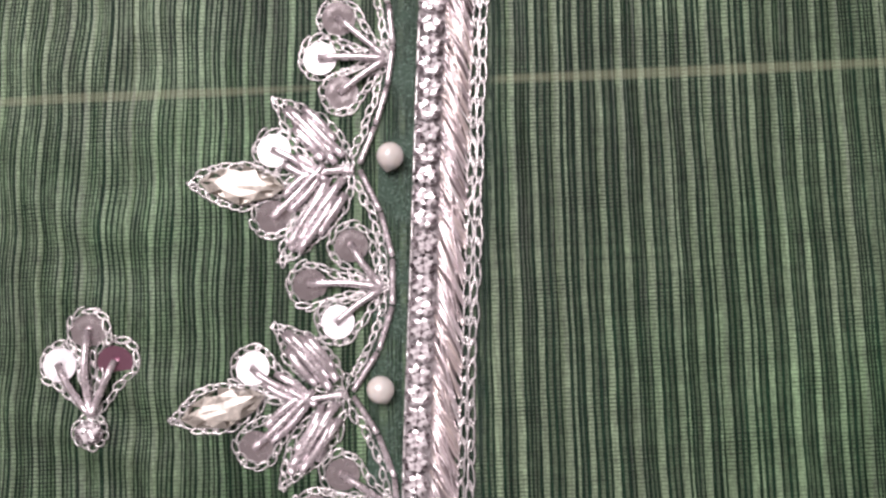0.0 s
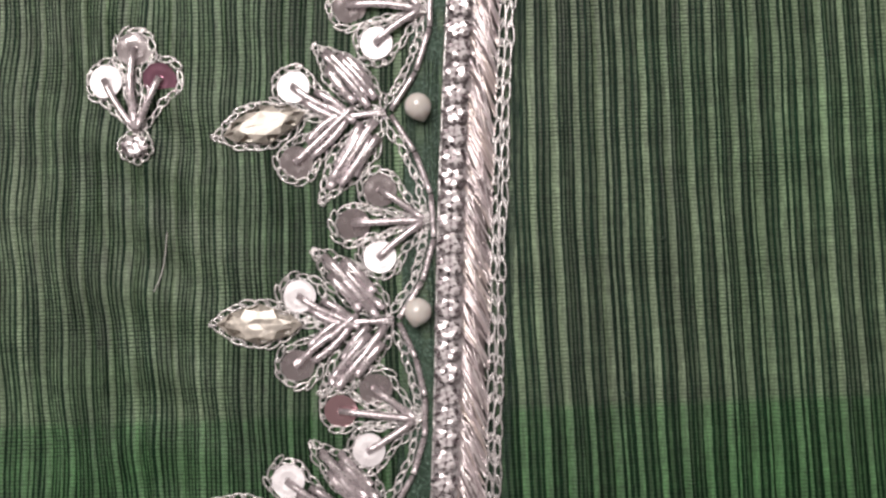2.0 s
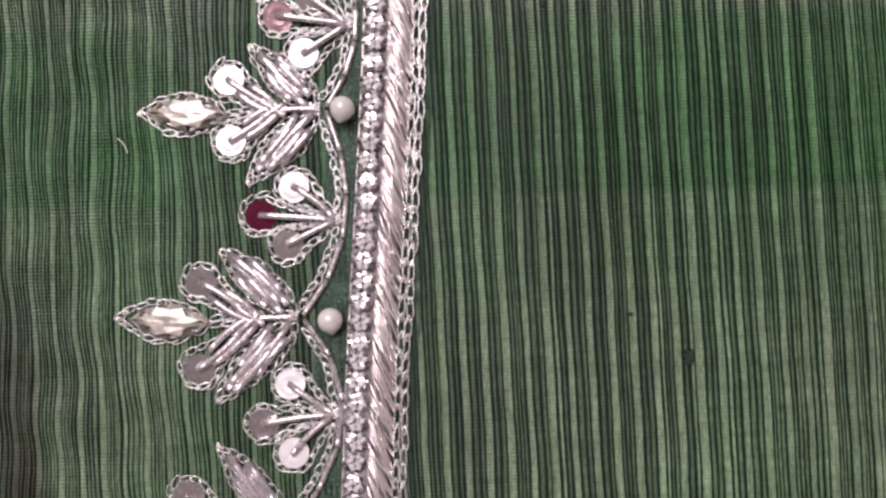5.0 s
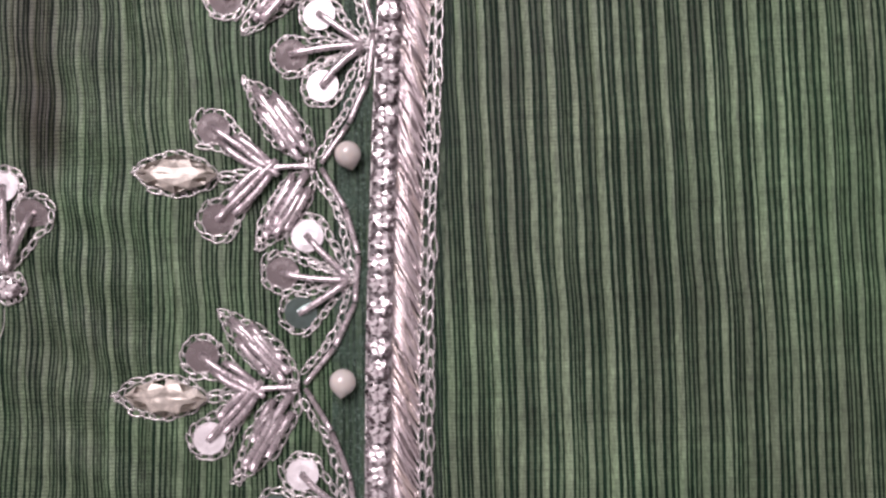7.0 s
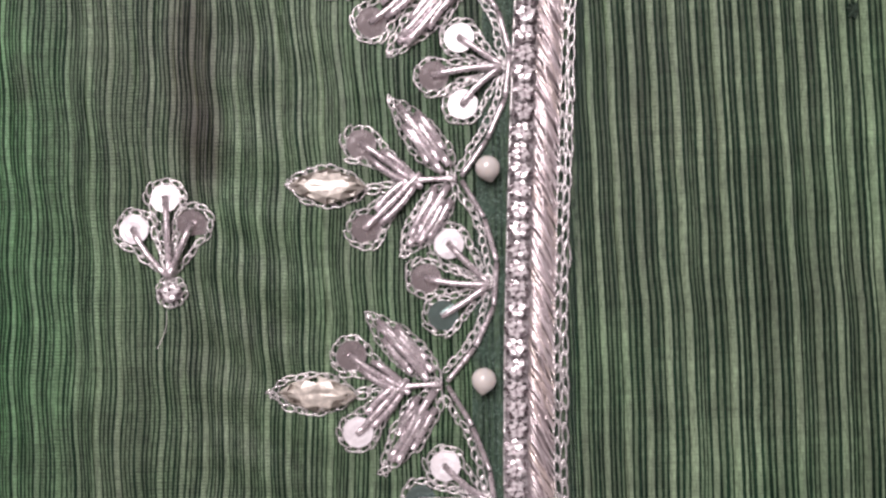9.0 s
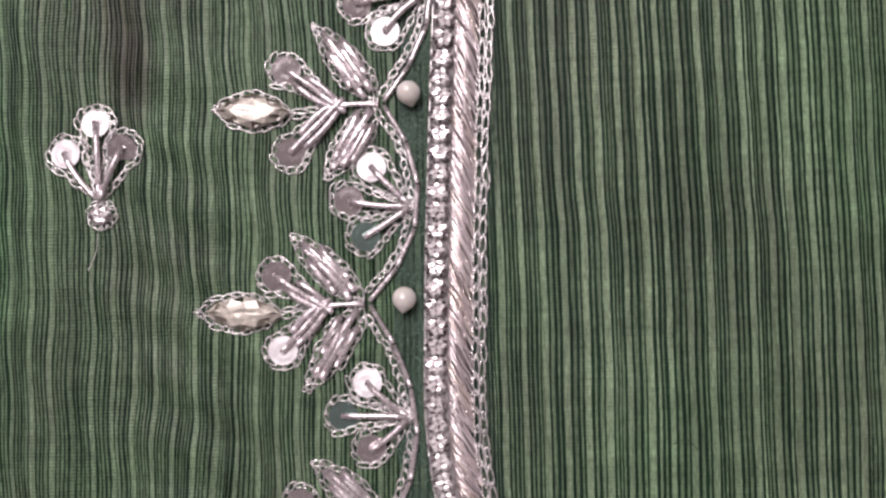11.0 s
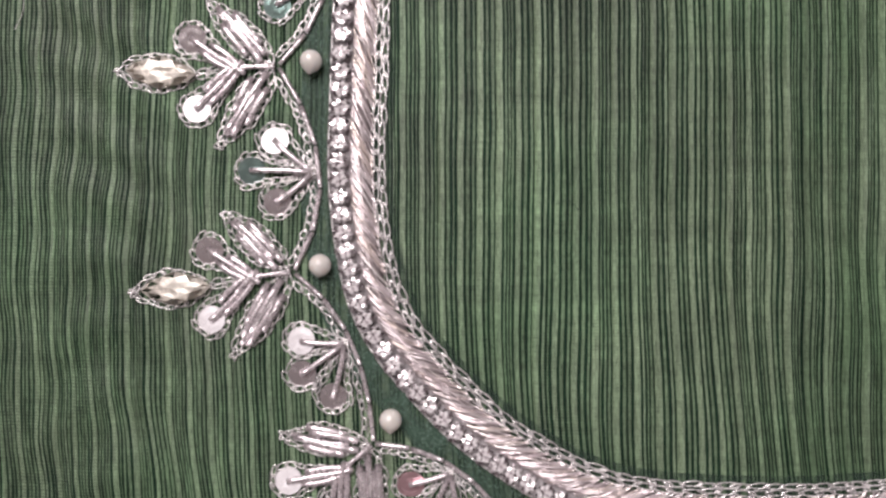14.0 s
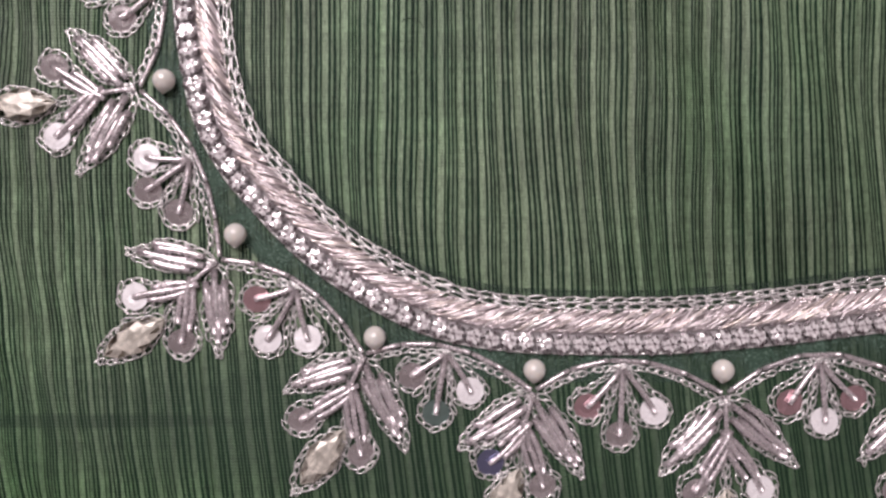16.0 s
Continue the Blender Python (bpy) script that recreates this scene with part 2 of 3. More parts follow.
THREAD, tree, b = shader("white_cotton_thread", (0.7, 0.7, 0.66), 0.7)
KNOT, tree, b = shader("dark_slub_fibre", (0.02, 0.04, 0.025), 0.9)


# ---- building helpers, in millimetres ----
def cloth_z(x, y):
    """The height of the cloth, which lies in slow, shallow waves."""
    calm = 0.35 + 1.7 / (1 + math.exp((x + 45) / 8)) + 0.3 / (1 + math.exp(-(x - 45) / 10))
    wave = 0.32 * math.sin(x / 9.1 + 1.7 * math.sin(y / 41.0)) + 0.26 * math.sin(y / 15.0 + x / 23.0) + 0.2 * math.sin(x / 4.7 - y / 33.0)
    fold = 0.9 * math.exp(-((x - 88) / 26) ** 2 - ((y + 212) / 30) ** 2) * math.sin((x + 0.55 * y) / 4.2)
    # small puckers where the stitches draw the cloth in beside the sprigs
    pucker = 0.3 * math.sin(y / 1.9 + 3.0 * math.sin(x / 9.0 + y / 27.0)) * math.exp(-((x + 46 - 0.06 * y) / 13) ** 2)
    return 0.75 * calm * wave + fold + pucker


def on(x, y, up=0.0):
    return Vector((x, y, cloth_z(x, y) + up))


class Shape:
    """Collects points and faces of one mesh."""

    def __init__(self):
        self.points, self.faces, self.mats = [], [], []

    def add(self, points, faces, mat=0):
        n = len(self.points)
        self.points += [tuple(p) for p in points]
        self.faces += [tuple(n + i for i in f) for f in faces]
        self.mats += [mat] * len(faces)

    def mesh(self, name, materials, origin=(0, 0, 0), smooth=True):
        me = bpy.data.meshes.new(name)
        o = Vector(origin)
        me.from_pydata([((p[0] - o.x) * MM, (p[1] - o.y) * MM, (p[2] - o.z) * MM) for p in self.points], [], self.faces)
        for m in materials if isinstance(materials, (list, tuple)) else [materials]:
            me.materials.append(m)
        me.polygons.foreach_set("material_index", self.mats)
        me.polygons.foreach_set("use_smooth", [smooth] * len(self.faces))
        me.update()
        return me


def thing(name, origin, label, category, group="", kind=""):
    ob = new(name)
    ob.empty_display_size = 0.002
    ob.location = Vector(origin) * MM
    ob["origin"] = [float(v) for v in origin]
    return tagged(ob, label, category, group, kind)


def part(name, shape, material, parent, label="", smooth=True):
    """Links a shape, given in the cloth's millimetres, as one mesh under a thing."""
    ob = new(name, shape.mesh(name, material, parent["origin"], smooth))
    ob.parent = parent
    ob["origin"] = list(parent["origin"])
    return tagged(ob, label)


def piece(name, mesh, parent, m, label="", under=None):
    """A part that shares its mesh with alike ones; m is its pose in the cloth's millimetres. Under another piece, m is its pose on that."""
    ob = new(name, mesh)
    ob.parent = under or parent
    m = m.copy()
    m.translation = (m.translation if under else m.translation - Vector(parent["origin"])) * MM
    ob.matrix_basis = m
    return tagged(ob, label)


def resample(points, step):
    """The line through the points (x, y) at even steps of about that length."""
    p = np.array([tuple(q)[:2] for q in points], float)
    s = np.r_[0, np.cumsum(np.hypot(*np.diff(p, axis=0).T))]
    n = max(2, int(round(s[-1] / step)) + 1)
    at = np.linspace(0, s[-1], n)
    return np.c_[np.interp(at, s, p[:, 0]), np.interp(at, s, p[:, 1])]


def smooth_line(controls, n=24):
    """A Catmull-Rom line through the controls."""
    c = [np.array(q, float) for q in controls]
    c = [2 * c[0] - c[1]] + c + [2 * c[-1] - c[-2]]
    out = []
    for a, b, d, e in zip(c, c[1:], c[2:], c[3:]):
        for k in range(n):
            t = k / n
            out.append(0.5 * (2 * b + (d - a) * t + (2 * a - 5 * b + 4 * d - e) * t * t + (3 * b - a - 3 * d + e) * t ** 3))
    return np.array(out + [c[-2]])


def shifted(line, off):
    """The line moved to its left side by off."""
    p = np.array(line, float)
    t = np.gradient(p, axis=0)
    t /= np.hypot(*t.T)[:, None]
    return p + off * np.c_[-t[:, 1], t[:, 0]]


def tube(shape, line, r, sides=6, closed=False, mat=0, ends=True):
    """A round bar along 3D points; r is a radius or one for each point."""
    line = [Vector(p) for p in line]
    n = len(line)
    radii = r if isinstance(r, (list, tuple)) else [r] * n
    points, faces = [], []
    for i, p in enumerate(line):
        a = line[(i - 1) % n] if closed or i else p
        c = line[(i + 1) % n] if closed or i < n - 1 else p
        t = (c - a).normalized()
        side = t.cross(Vector((0, 0, 1)))
        side = side.normalized() if side.length > 1e-4 else Vector((1, 0, 0))
        up = side.cross(t)
        for k in range(sides):
            w = 2 * math.pi * k / sides
            points.append(p + radii[i] * (math.cos(w) * side + math.sin(w) * up))
    for i in range(n if closed else n - 1):
        for k in range(sides):
            j, l = (i + 1) % n, (k + 1) % sides
            faces.append((i * sides + k, i * sides + l, j * sides + l, j * sides + k))
    if ends and not closed:
        faces += [tuple(range(sides - 1, -1, -1))[::-1], tuple((n - 1) * sides + k for k in range(sides))[::-1]]
    shape.add(points, faces, mat)


def chain(shape, line, pitch=1.7, width=0.98, r=0.132, up=0.16, sides=4, seed=0, loose=1.0):
    """A row of looped chain stitches in metal wire along a line (x, y)."""
    rng = random.Random(seed + len(shape.points))
    q = resample(line, pitch)
    for a, b in zip(q, q[1:]):
        d = Vector((b[0] - a[0], b[1] - a[1], 0)) * rng.uniform(1.25, 1.65)
        turn = rng.uniform(-0.2, 0.2) * loose
        d = Vector((d.x * math.cos(turn) - d.y * math.sin(turn), d.x * math.sin(turn) + d.y * math.cos(turn), 0))
        side = Vector((-d.y, d.x, 0)).normalized() * (0.5 * width * (1 + loose * rng.uniform(-0.22, 0.2)))
        lean = rng.uniform(-0.16, 0.16)
        base = on(a[0], a[1], up)
        thick = r * rng.uniform(0.85, 1.15)
        loop, radii = [], []
        for k in range(10):
            w = 2 * math.pi * k / 10
            u = 0.5 - 0.5 * math.cos(w)
            v = math.sin(w) * abs(math.sin(w)) ** 0.6 * (0.8 + 0.35 * u)
            loop.append(base + d * u + side * v + Vector((0, 0, 0.2 * u + lean * v)))
            radii.append(thick * (1.25 - 0.35 * u) * rng.uniform(0.92, 1.08))
        tube(shape, loop, radii, sides, True)


def bugle(parent, a, b, up=0.55, r=0.54, bend=0.0, lift=0.0, name="bugle_bead"):
    """A thin silver glass tube from a to b (x, y)."""
    a, b = Vector((*a, 0)), Vector((*b, 0))
    d = b - a
    side = Vector((-d.y, d.x, 0)) * bend
    line = []
    for k in range(6):
        t = k / 5
        p = a + d * t + side * (4 * t * (1 - t))
        line.append(on(p.x, p.y, up + lift * 4 * t * (1 - t)))
    # fluted glass, a little narrower at the broken ends
    s = Shape()
    sides, points, faces = 12, [], []
    spin = a.x * 3.1 + a.y * 1.7
    way = d.normalized()
    across = Vector((-way.y, way.x, 0))
    for i, p in enumerate(line):
        for k in range(sides):
            ring = r * (0.95 if i in (0, 5) else 1.0) * (0.87 if k % 2 else 1.04)
            w = 2 * math.pi * k / sides + spin
            points.append(p + ring * (math.cos(w) * across + math.sin(w) * Vector((0, 0, 1))))
    for i in range(5):
        for k in range(sides):
            l = (k + 1) % sides
            faces.append((i * sides + k, i * sides + l, (i + 1) * sides + l, (i + 1) * sides + k))
    faces += [tuple(range(sides)), tuple(range(6 * sides - 1, 5 * sides - 1, -1))]
    s.add(points, faces)
    return part(name, s, SILVER, parent)


def disc_shape(radius, hole, thick=0.12, cup=0.025, n=28):
    """A cupped sequin with a hole."""
    s = Shape()
    rings = [(hole, 0.0), (hole + 0.25, 0.02), (radius * 0.55, 0.05), (radius * 0.8, cup * 0.75), (radius, cup)]
    points, faces = [], []
    outline = [(r, z + thick) for r, z in rings] + [(r, z) for r, z in reversed(rings)]
    m = len(outline)
    for r, z in outline:
        for k in range(n):
            w = 2 * math.pi * k / n
            points.append((r * math.cos(w), r * math.sin(w), z))
    for i in range(m):
        for k in range(n):
            j, l = (i + 1) % m, (k + 1) % n
            faces.append((i * n + k, j * n + k, j * n + l, i * n + l))
    s.add(points, faces)
    return s


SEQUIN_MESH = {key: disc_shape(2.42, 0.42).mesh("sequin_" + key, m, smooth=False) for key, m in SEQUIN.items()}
TO_LAMP = Vector((-0.42, 0.91, 0))


def sequin(parent, x, y, tone, up=0.45):
    """A sequin that lies a little aslant; the bright ones face the lamp and are painted whiter."""
    rng = random.Random(int(x * 31 + y * 17))
    lean = {"w": 5.5, "g": -13.0, "p": -9.0, "r": -11.0, "t": -11.0, "b": -11.0, "m": -16.0}[tone] + rng.uniform(-3.5, 3.5)
    axis = TO_LAMP.cross(Vector((0, 0, 1))) * -1
    turn = Matrix.Rotation(radians(lean), 4, axis) @ Matrix.Rotation(radians(rng.uniform(-4, 4)), 4, TO_LAMP)
    words = {"w": "silver sequin coloured as lit white", "g": "silver sequin coloured as unlit grey", "p": "pink-tinged silver sequin", "r": "crimson sequin", "t": "teal-tinged sequin", "b": "blue-tinged sequin", "m": "magenta-tinged sequin"}
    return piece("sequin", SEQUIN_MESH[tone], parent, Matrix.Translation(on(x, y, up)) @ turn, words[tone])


def gem_shape(rx, ry, height, n=8, pointed=False, seed=1):
    """A faceted stone: girdle, crown facets and a table cut like a star."""
    rng = random.Random(seed)

    def rim(k, f, z):
        w = 2 * math.pi * k / n
        c, s = math.cos(w), math.sin(w)
        if pointed:
            return Vector((rx * f * c, math.copysign(ry * f * (1 - abs(c) ** 2.1), s), z))
        return Vector((rx * f * c, ry * f * s, z))

    s = Shape()

    def tri(*p):
        s.add([q + Vector((0, 0, 0)) for q in p], [tuple(range(len(p)))])

    base = [rim(k, 0.9, 0.0) for k in range(n)]
    girdle = [rim(k, 1.0, height * (0.5 if pointed else 0.72)) for k in range(n)]
    crown = [rim(k + 0.5, 0.84, height * (rng.uniform(0.72, 0.78) if pointed else rng.uniform(0.8, 0.86))) for k in range(n)]
    table = [rim(k, 0.6, height * (rng.uniform(0.89, 0.99) if pointed else rng.uniform(0.88, 1.02))) for k in range(n)]
    heart = Vector((rng.uniform(-0.08, 0.08) * rx, rng.uniform(-0.08, 0.08) * ry, height * rng.uniform(0.86, 0.98)))
    inner = [rim(k + 0.5, 0.3, height * (rng.uniform(0.9, 1.01) if pointed else rng.uniform(0.84, 1.04))) for k in range(n)]
    for k in range(n):
        l = (k + 1) % n
        tri(base[k], base[l], girdle[l], girdle[k])
        tri(girdle[k], girdle[l], crown[k])
        tri(crown[k], girdle[l], table[l])
        tri(crown[k], table[l], table[k])
        tri(table[k], crown[k - 1], girdle[k])
        tri(table[k], table[l], inner[k])
        tri(inner[k], table[l], inner[l])
        tri(inner[k], inner[l], heart)
    s.add(base, [tuple(range(n))[::-1]])
    return s


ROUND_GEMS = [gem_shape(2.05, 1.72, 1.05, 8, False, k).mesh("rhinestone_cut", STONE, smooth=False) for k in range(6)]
LONG_GEMS = [gem_shape(6.3, 3.0, 1.5, 8, True, 20 + k).mesh("marquise_cut", CHAMPAGNE, smooth=False) for k in range(4)]


def setting_shape():
    """A metal cup with four prongs that holds a round stone."""
    s = Shape()
    n, points, faces = 12, [], []
    for r, z in ((1.25, 0.0), (1.5, 0.35), (1.52, 0.6), (1.4, 0.6), (1.3, 0.3)):
        points += [(r * math.cos(2 * math.pi * k / n), r * math.sin(2 * math.pi * k / n), z) for k in range(n)]
    for i in range(4):
        for k in range(n):
            l = (k + 1) % n
            faces.append((i * n + k, i * n + l, (i + 1) * n + l, (i + 1) * n + k))
    s.add(points, faces)
    for k in range(4):
        w = math.pi / 4 + k * math.pi / 2
        c, d = math.cos(w), math.sin(w)
        tube(s, [(1.5 * c, 1.5 * d, 0.3), (1.62 * c, 1.62 * d, 0.85), (1.42 * c, 1.42 * d, 1.2)], 0.13, 5)
    return s


SETTING = setting_shape().mesh("stone_setting", CUP)


# ---- the room and the table ----
def slab(name, x0, x1, y0, y1, z0, z1, material, label, category="", kind="structure"):
    bm = bmesh.new()
    bmesh.ops.create_cube(bm, size=1.0)
    for v in bm.verts:
        v.co = Vector((x0 + (v.co.x + 0.5) * (x1 - x0), y0 + (v.co.y + 0.5) * (y1 - y0), z0 + (v.co.z + 0.5) * (z1 - z0)))
    me = bpy.data.meshes.new(name)
    bm.to_mesh(me)
    bm.free()
    me.materials.append(material)
    return tagged(new(name, me), label, category, kind=kind)


slab("floor", -1.6, 1.6, -1.8, 1.5, -0.85, -0.75, TABLE_WOOD, "plain brown wooden floor", "floor")
slab("wall_north", -1.6, 1.6, 1.4, 1.5, -0.75, 1.7, PAINT, "plain off-white painted wall", "wall")
slab("wall_south", -1.6, 1.6, -1.8, -1.7, -0.75, 1.7, PAINT, "plain off-white painted wall", "wall")
slab("wall_east", 1.5, 1.6, -1.7, 1.4, -0.75, 1.7, PAINT, "plain off-white painted wall", "wall")
slab("wall_west", -1.6, -1.5, -1.7, 1.4, -0.75, 1.7, PAINT, "plain off-white painted wall", "wall")
slab("ceiling", -1.6, 1.6, -1.8, 1.5, 1.7, 1.8, PAINT, "plain off-white painted ceiling", "ceiling")
TOP = -1.4 * MM
table = tagged(new("table"), "brown wooden table under the green cloth", "table")
table.location = (0, -0.12, -0.75)


def table_part(name, x0, x1, y0, y1, z0, z1):
    ob = slab(name, x0, x1, y0, y1, z0, z1, TABLE_WOOD, "", kind="")
    ob.parent = table
    return ob


table_part("tabletop", -0.6, 0.6, -0.4, 0.4, 0.72, 0.75 + TOP)
for sx in (-0.55, 0.5):
    for sy in (-0.35, 0.3):
        table_part("leg", sx, sx + 0.05, sy, sy + 0.05, 0.0, 0.72)


# ---- the cloth ----
REPEAT = 3.4


def warp_x(k, y):
    """Where the pale stripe k of the warp runs at the height y of the cloth."""
    main = 14.65 + 2.75 / (1 + math.exp((y + 103) / 24)) - 0.35 * math.exp(-((y + 32) / 22) ** 2) + 0.0004 * max(0.0, y) ** 2 + 0.0009 * max(0.0, -y - 205) ** 2
    main += 0.3 / (1 + math.exp((y + 158.5) / 1.6)) - 0.2 / (1 + math.exp((y + 175) / 9))
    return main + k * (REPEAT - 0.0023 * 20 * math.log1p(math.exp((y + 60) / 20)))


def cloth():
    """Warp threads laid side by side as ridges: a broad pale stripe, then dark gaps with thin threads between, again and again."""
    rng = random.Random(5)
    columns, kinds = [], []
    for k in range(-46, 41):
        body = k > -12
        wide = rng.uniform(0.25, 0.35) + (0.05 if rng.random() < 0.3 else 0.0) if body else rng.uniform(0.18, 0.3)
        thin = rng.choice((2, 2, 2, 3, 3)) if body else rng.choice((3, 3, 4))
        row = [(wide, 0 if rng.random() < 0.92 else 1)]
        for i in range(thin):
            row.append((rng.uniform(0.7, 1.1) * (0.09 if not body else 0.135 if k < 9 else 0.1), 2))
            row.append((rng.uniform(0.6, 1.25) * 0.11, 1 if rng.random() < 0.9 else 0))
        row.append((rng.uniform(0.7, 1.1) * 0.12, 2))
        rest = sum(w for w, _ in row[1:])
        row = row[:1] + [(w * (1 - wide) / rest, kind) for w, kind in row[1:]]
        at = k - 0.5 * wide
        for w, kind in row:
            crest = {0: 0.03, 1: 0.05, 2: 0.07}[kind]
            columns += [(at, 0.0), (at + 0.5 * w, crest)]
            kinds += [kind, kind]
            at += w
    ys = np.arange(-335.0, 85.1, 1.5)
    s = Shape()

    def sway(x, y):
        loose = 0.3 + 1.2 / (1 + math.exp((x + 30) / 8))
        ripple = 0.3 * math.sin(y / 37.0 + x / 29.0) + 0.16 * math.sin(y / 9.0 + x / 7.0 + 2 * math.sin(x / 31.0)) + 0.2 * math.sin(y / 19.0 - x / 13.0)
        gather = 0.9 * math.sin(x / 8.0 + y / 21.0) * math.exp(-((y + 236) / 20) ** 2) / (1 + math.exp(-(x - 5) / 6))
        return gather + loose * ripple + loose * 0.17 * math.sin(y / 3.2 + x / 4.1 + math.sin(y / 23.0))

    m = len(ys)
    points = []
    for k, up in columns:
        wob, ph, slow = rng.uniform(0.015, 0.05) * (1 if k > -12 else 1.8), rng.uniform(0, 6.28), rng.uniform(4.0, 9.0)
        for y in ys:
            x = warp_x(k, y)
            px = x + sway(x, y) + wob * math.sin(y / slow + ph) + rng.uniform(-0.03, 0.03)
            points.append((px, y, cloth_z(px, y) + up))
    faces, mats = [], []
    for c in range(len(columns) - 1):
        for i in range(m - 1):
            faces.append((c * m + i, (c + 1) * m + i, (c + 1) * m + i + 1, c * m + i + 1))
            mats.append(kinds[c])
    s.points, s.faces, s.mats = points, faces, mats
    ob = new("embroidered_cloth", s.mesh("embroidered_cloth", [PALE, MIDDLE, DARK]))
    return tagged(ob, "sheer green striped silk cloth, lightly rippled, flat on a table", "fabric")


cloth()


# ---- embroidery ----
def vec(p):
    return np.array(p, float)


def unit(d):
    return d / max(1e-6, np.hypot(*d))


def loop_round(base, centre, r, n=22):
    """A drop-shaped outline: out from base, round the centre, and back."""
    d = unit(centre - base)
    side = np.array((-d[1], d[0]))
    out = [base + 0.25 * side]
    for a in np.linspace(-2.35, 2.35, n):
        out.append(centre + r * (math.cos(a) * d - math.sin(a) * side))
    out.append(base - 0.25 * side)
    return out


def leaf(parent, base, tip, half, seed):
    """A pointed leaf: chain-stitched edge filled with slanting bugle beads."""
    rng = random.Random(seed)
    axis = tip - base
    size = np.hypot(*axis)
    d = unit(axis)
    side = np.array((-d[1], d[0]))
    edge = Shape()
    us = np.linspace(0, 1, 20)
    for sign in (1, -1):
        chain(edge, [base + axis * u + sign * side * half * math.sin(math.pi * u ** 0.9) ** 0.8 for u in us], 1.75, 0.98, seed=seed)
    # the knot at the tip
    tube(edge, [on(*(tip - 0.3 * side), 0.35), on(*(tip + 0.3 * d), 0.6), on(*(tip + 0.35 * side), 0.3)], 0.22, 5)
    body = part("leaf", edge, WIRE, parent, "silver wire chain-stitch leaf outline")
    hand = 1 if seed % 2 else -1
    for k, v in enumerate((-0.74, -0.37, -0.02, 0.35, 0.72)):
        lo, hi = 0.03 + 0.17 * abs(v), 0.92 - 0.24 * abs(v)
        gap = hi - lo
        start = lo + gap * (0.03 if (k + seed) % 2 else 0.2) + rng.uniform(-0.02, 0.02)
        stop = min(hi, start + gap * rng.uniform(0.72, 0.86))
        slant = hand * 0.16 * half
        p = base + axis * start + side * (v * half * 0.9 - slant)
        q = base + axis * stop + side * (v * half * 0.82 + slant)
        bugle(body, p, q, 0.6 + 0.22 * (k % 2), rng.uniform(0.6, 0.72), rng.uniform(-0.06, 0.06), 0.4)
        if k in (0, 2, 4):
            fine = Shape()
            a = base + axis * (start + 0.1) + side * (v * half * 0.9 + rng.uniform(-0.3, 0.3))
            c = base + axis * (stop - 0.05) + side * (v * half * 0.7 + rng.uniform(-0.5, 0.5))
            tube(fine, [on(*(a + (c - a) * u), 1.15 + 0.5 * math.sin(math.pi * u)) for u in (0.0, 0.25, 0.5, 0.75, 1.0)], 0.12, 5)
            part("purl_wire", fine, WIRE, body)
        if k in (1, 3):
            p = base + axis * (hi - gap * 0.4) + side * v * half * 0.4
            q = base + axis * min(0.95, hi + 0.04) + side * v * half * 0.15
            bugle(body, p, q, 0.5, 0.46, 0.0, 0.2)


def petal(parent, base, centre, tone, seed, twin=True, r=3.0):
    """A sequin held by a bugle bead inside a looped outline."""
    rng = random.Random(seed)
    edge = Shape()
    chain(edge, loop_round(base, centre, r * rng.uniform(0.95, 1.04)), 1.75, 0.98, seed=seed)
    body = part("petal", edge, WIRE, parent, "silver wire chain-stitch loop")
    sequin(body, centre[0], centre[1], tone)
    d = unit(base - centre)
    side = np.array((-d[1], d[0]))
    far = np.hypot(*(base - centre))
    bugle(body, centre - 0.3 * d, centre + d * far * (0.8 if twin else 0.97), 0.98, 0.52, rng.uniform(-0.05, 0.05), 0.25)
    if twin:
        for hand in (-1, 1):
            bugle(body, centre + d * (2.6 + 0.5 * hand) + side * 0.95 * hand, centre + d * (far + 0.6) + side * 0.45 * hand, 0.72, 0.58, 0.06 * hand, 0.25)
        bugle(body, centre + d * far * 0.62, centre + d * (far + 1.8), 1.05, 0.5, 0.0, 0.2)


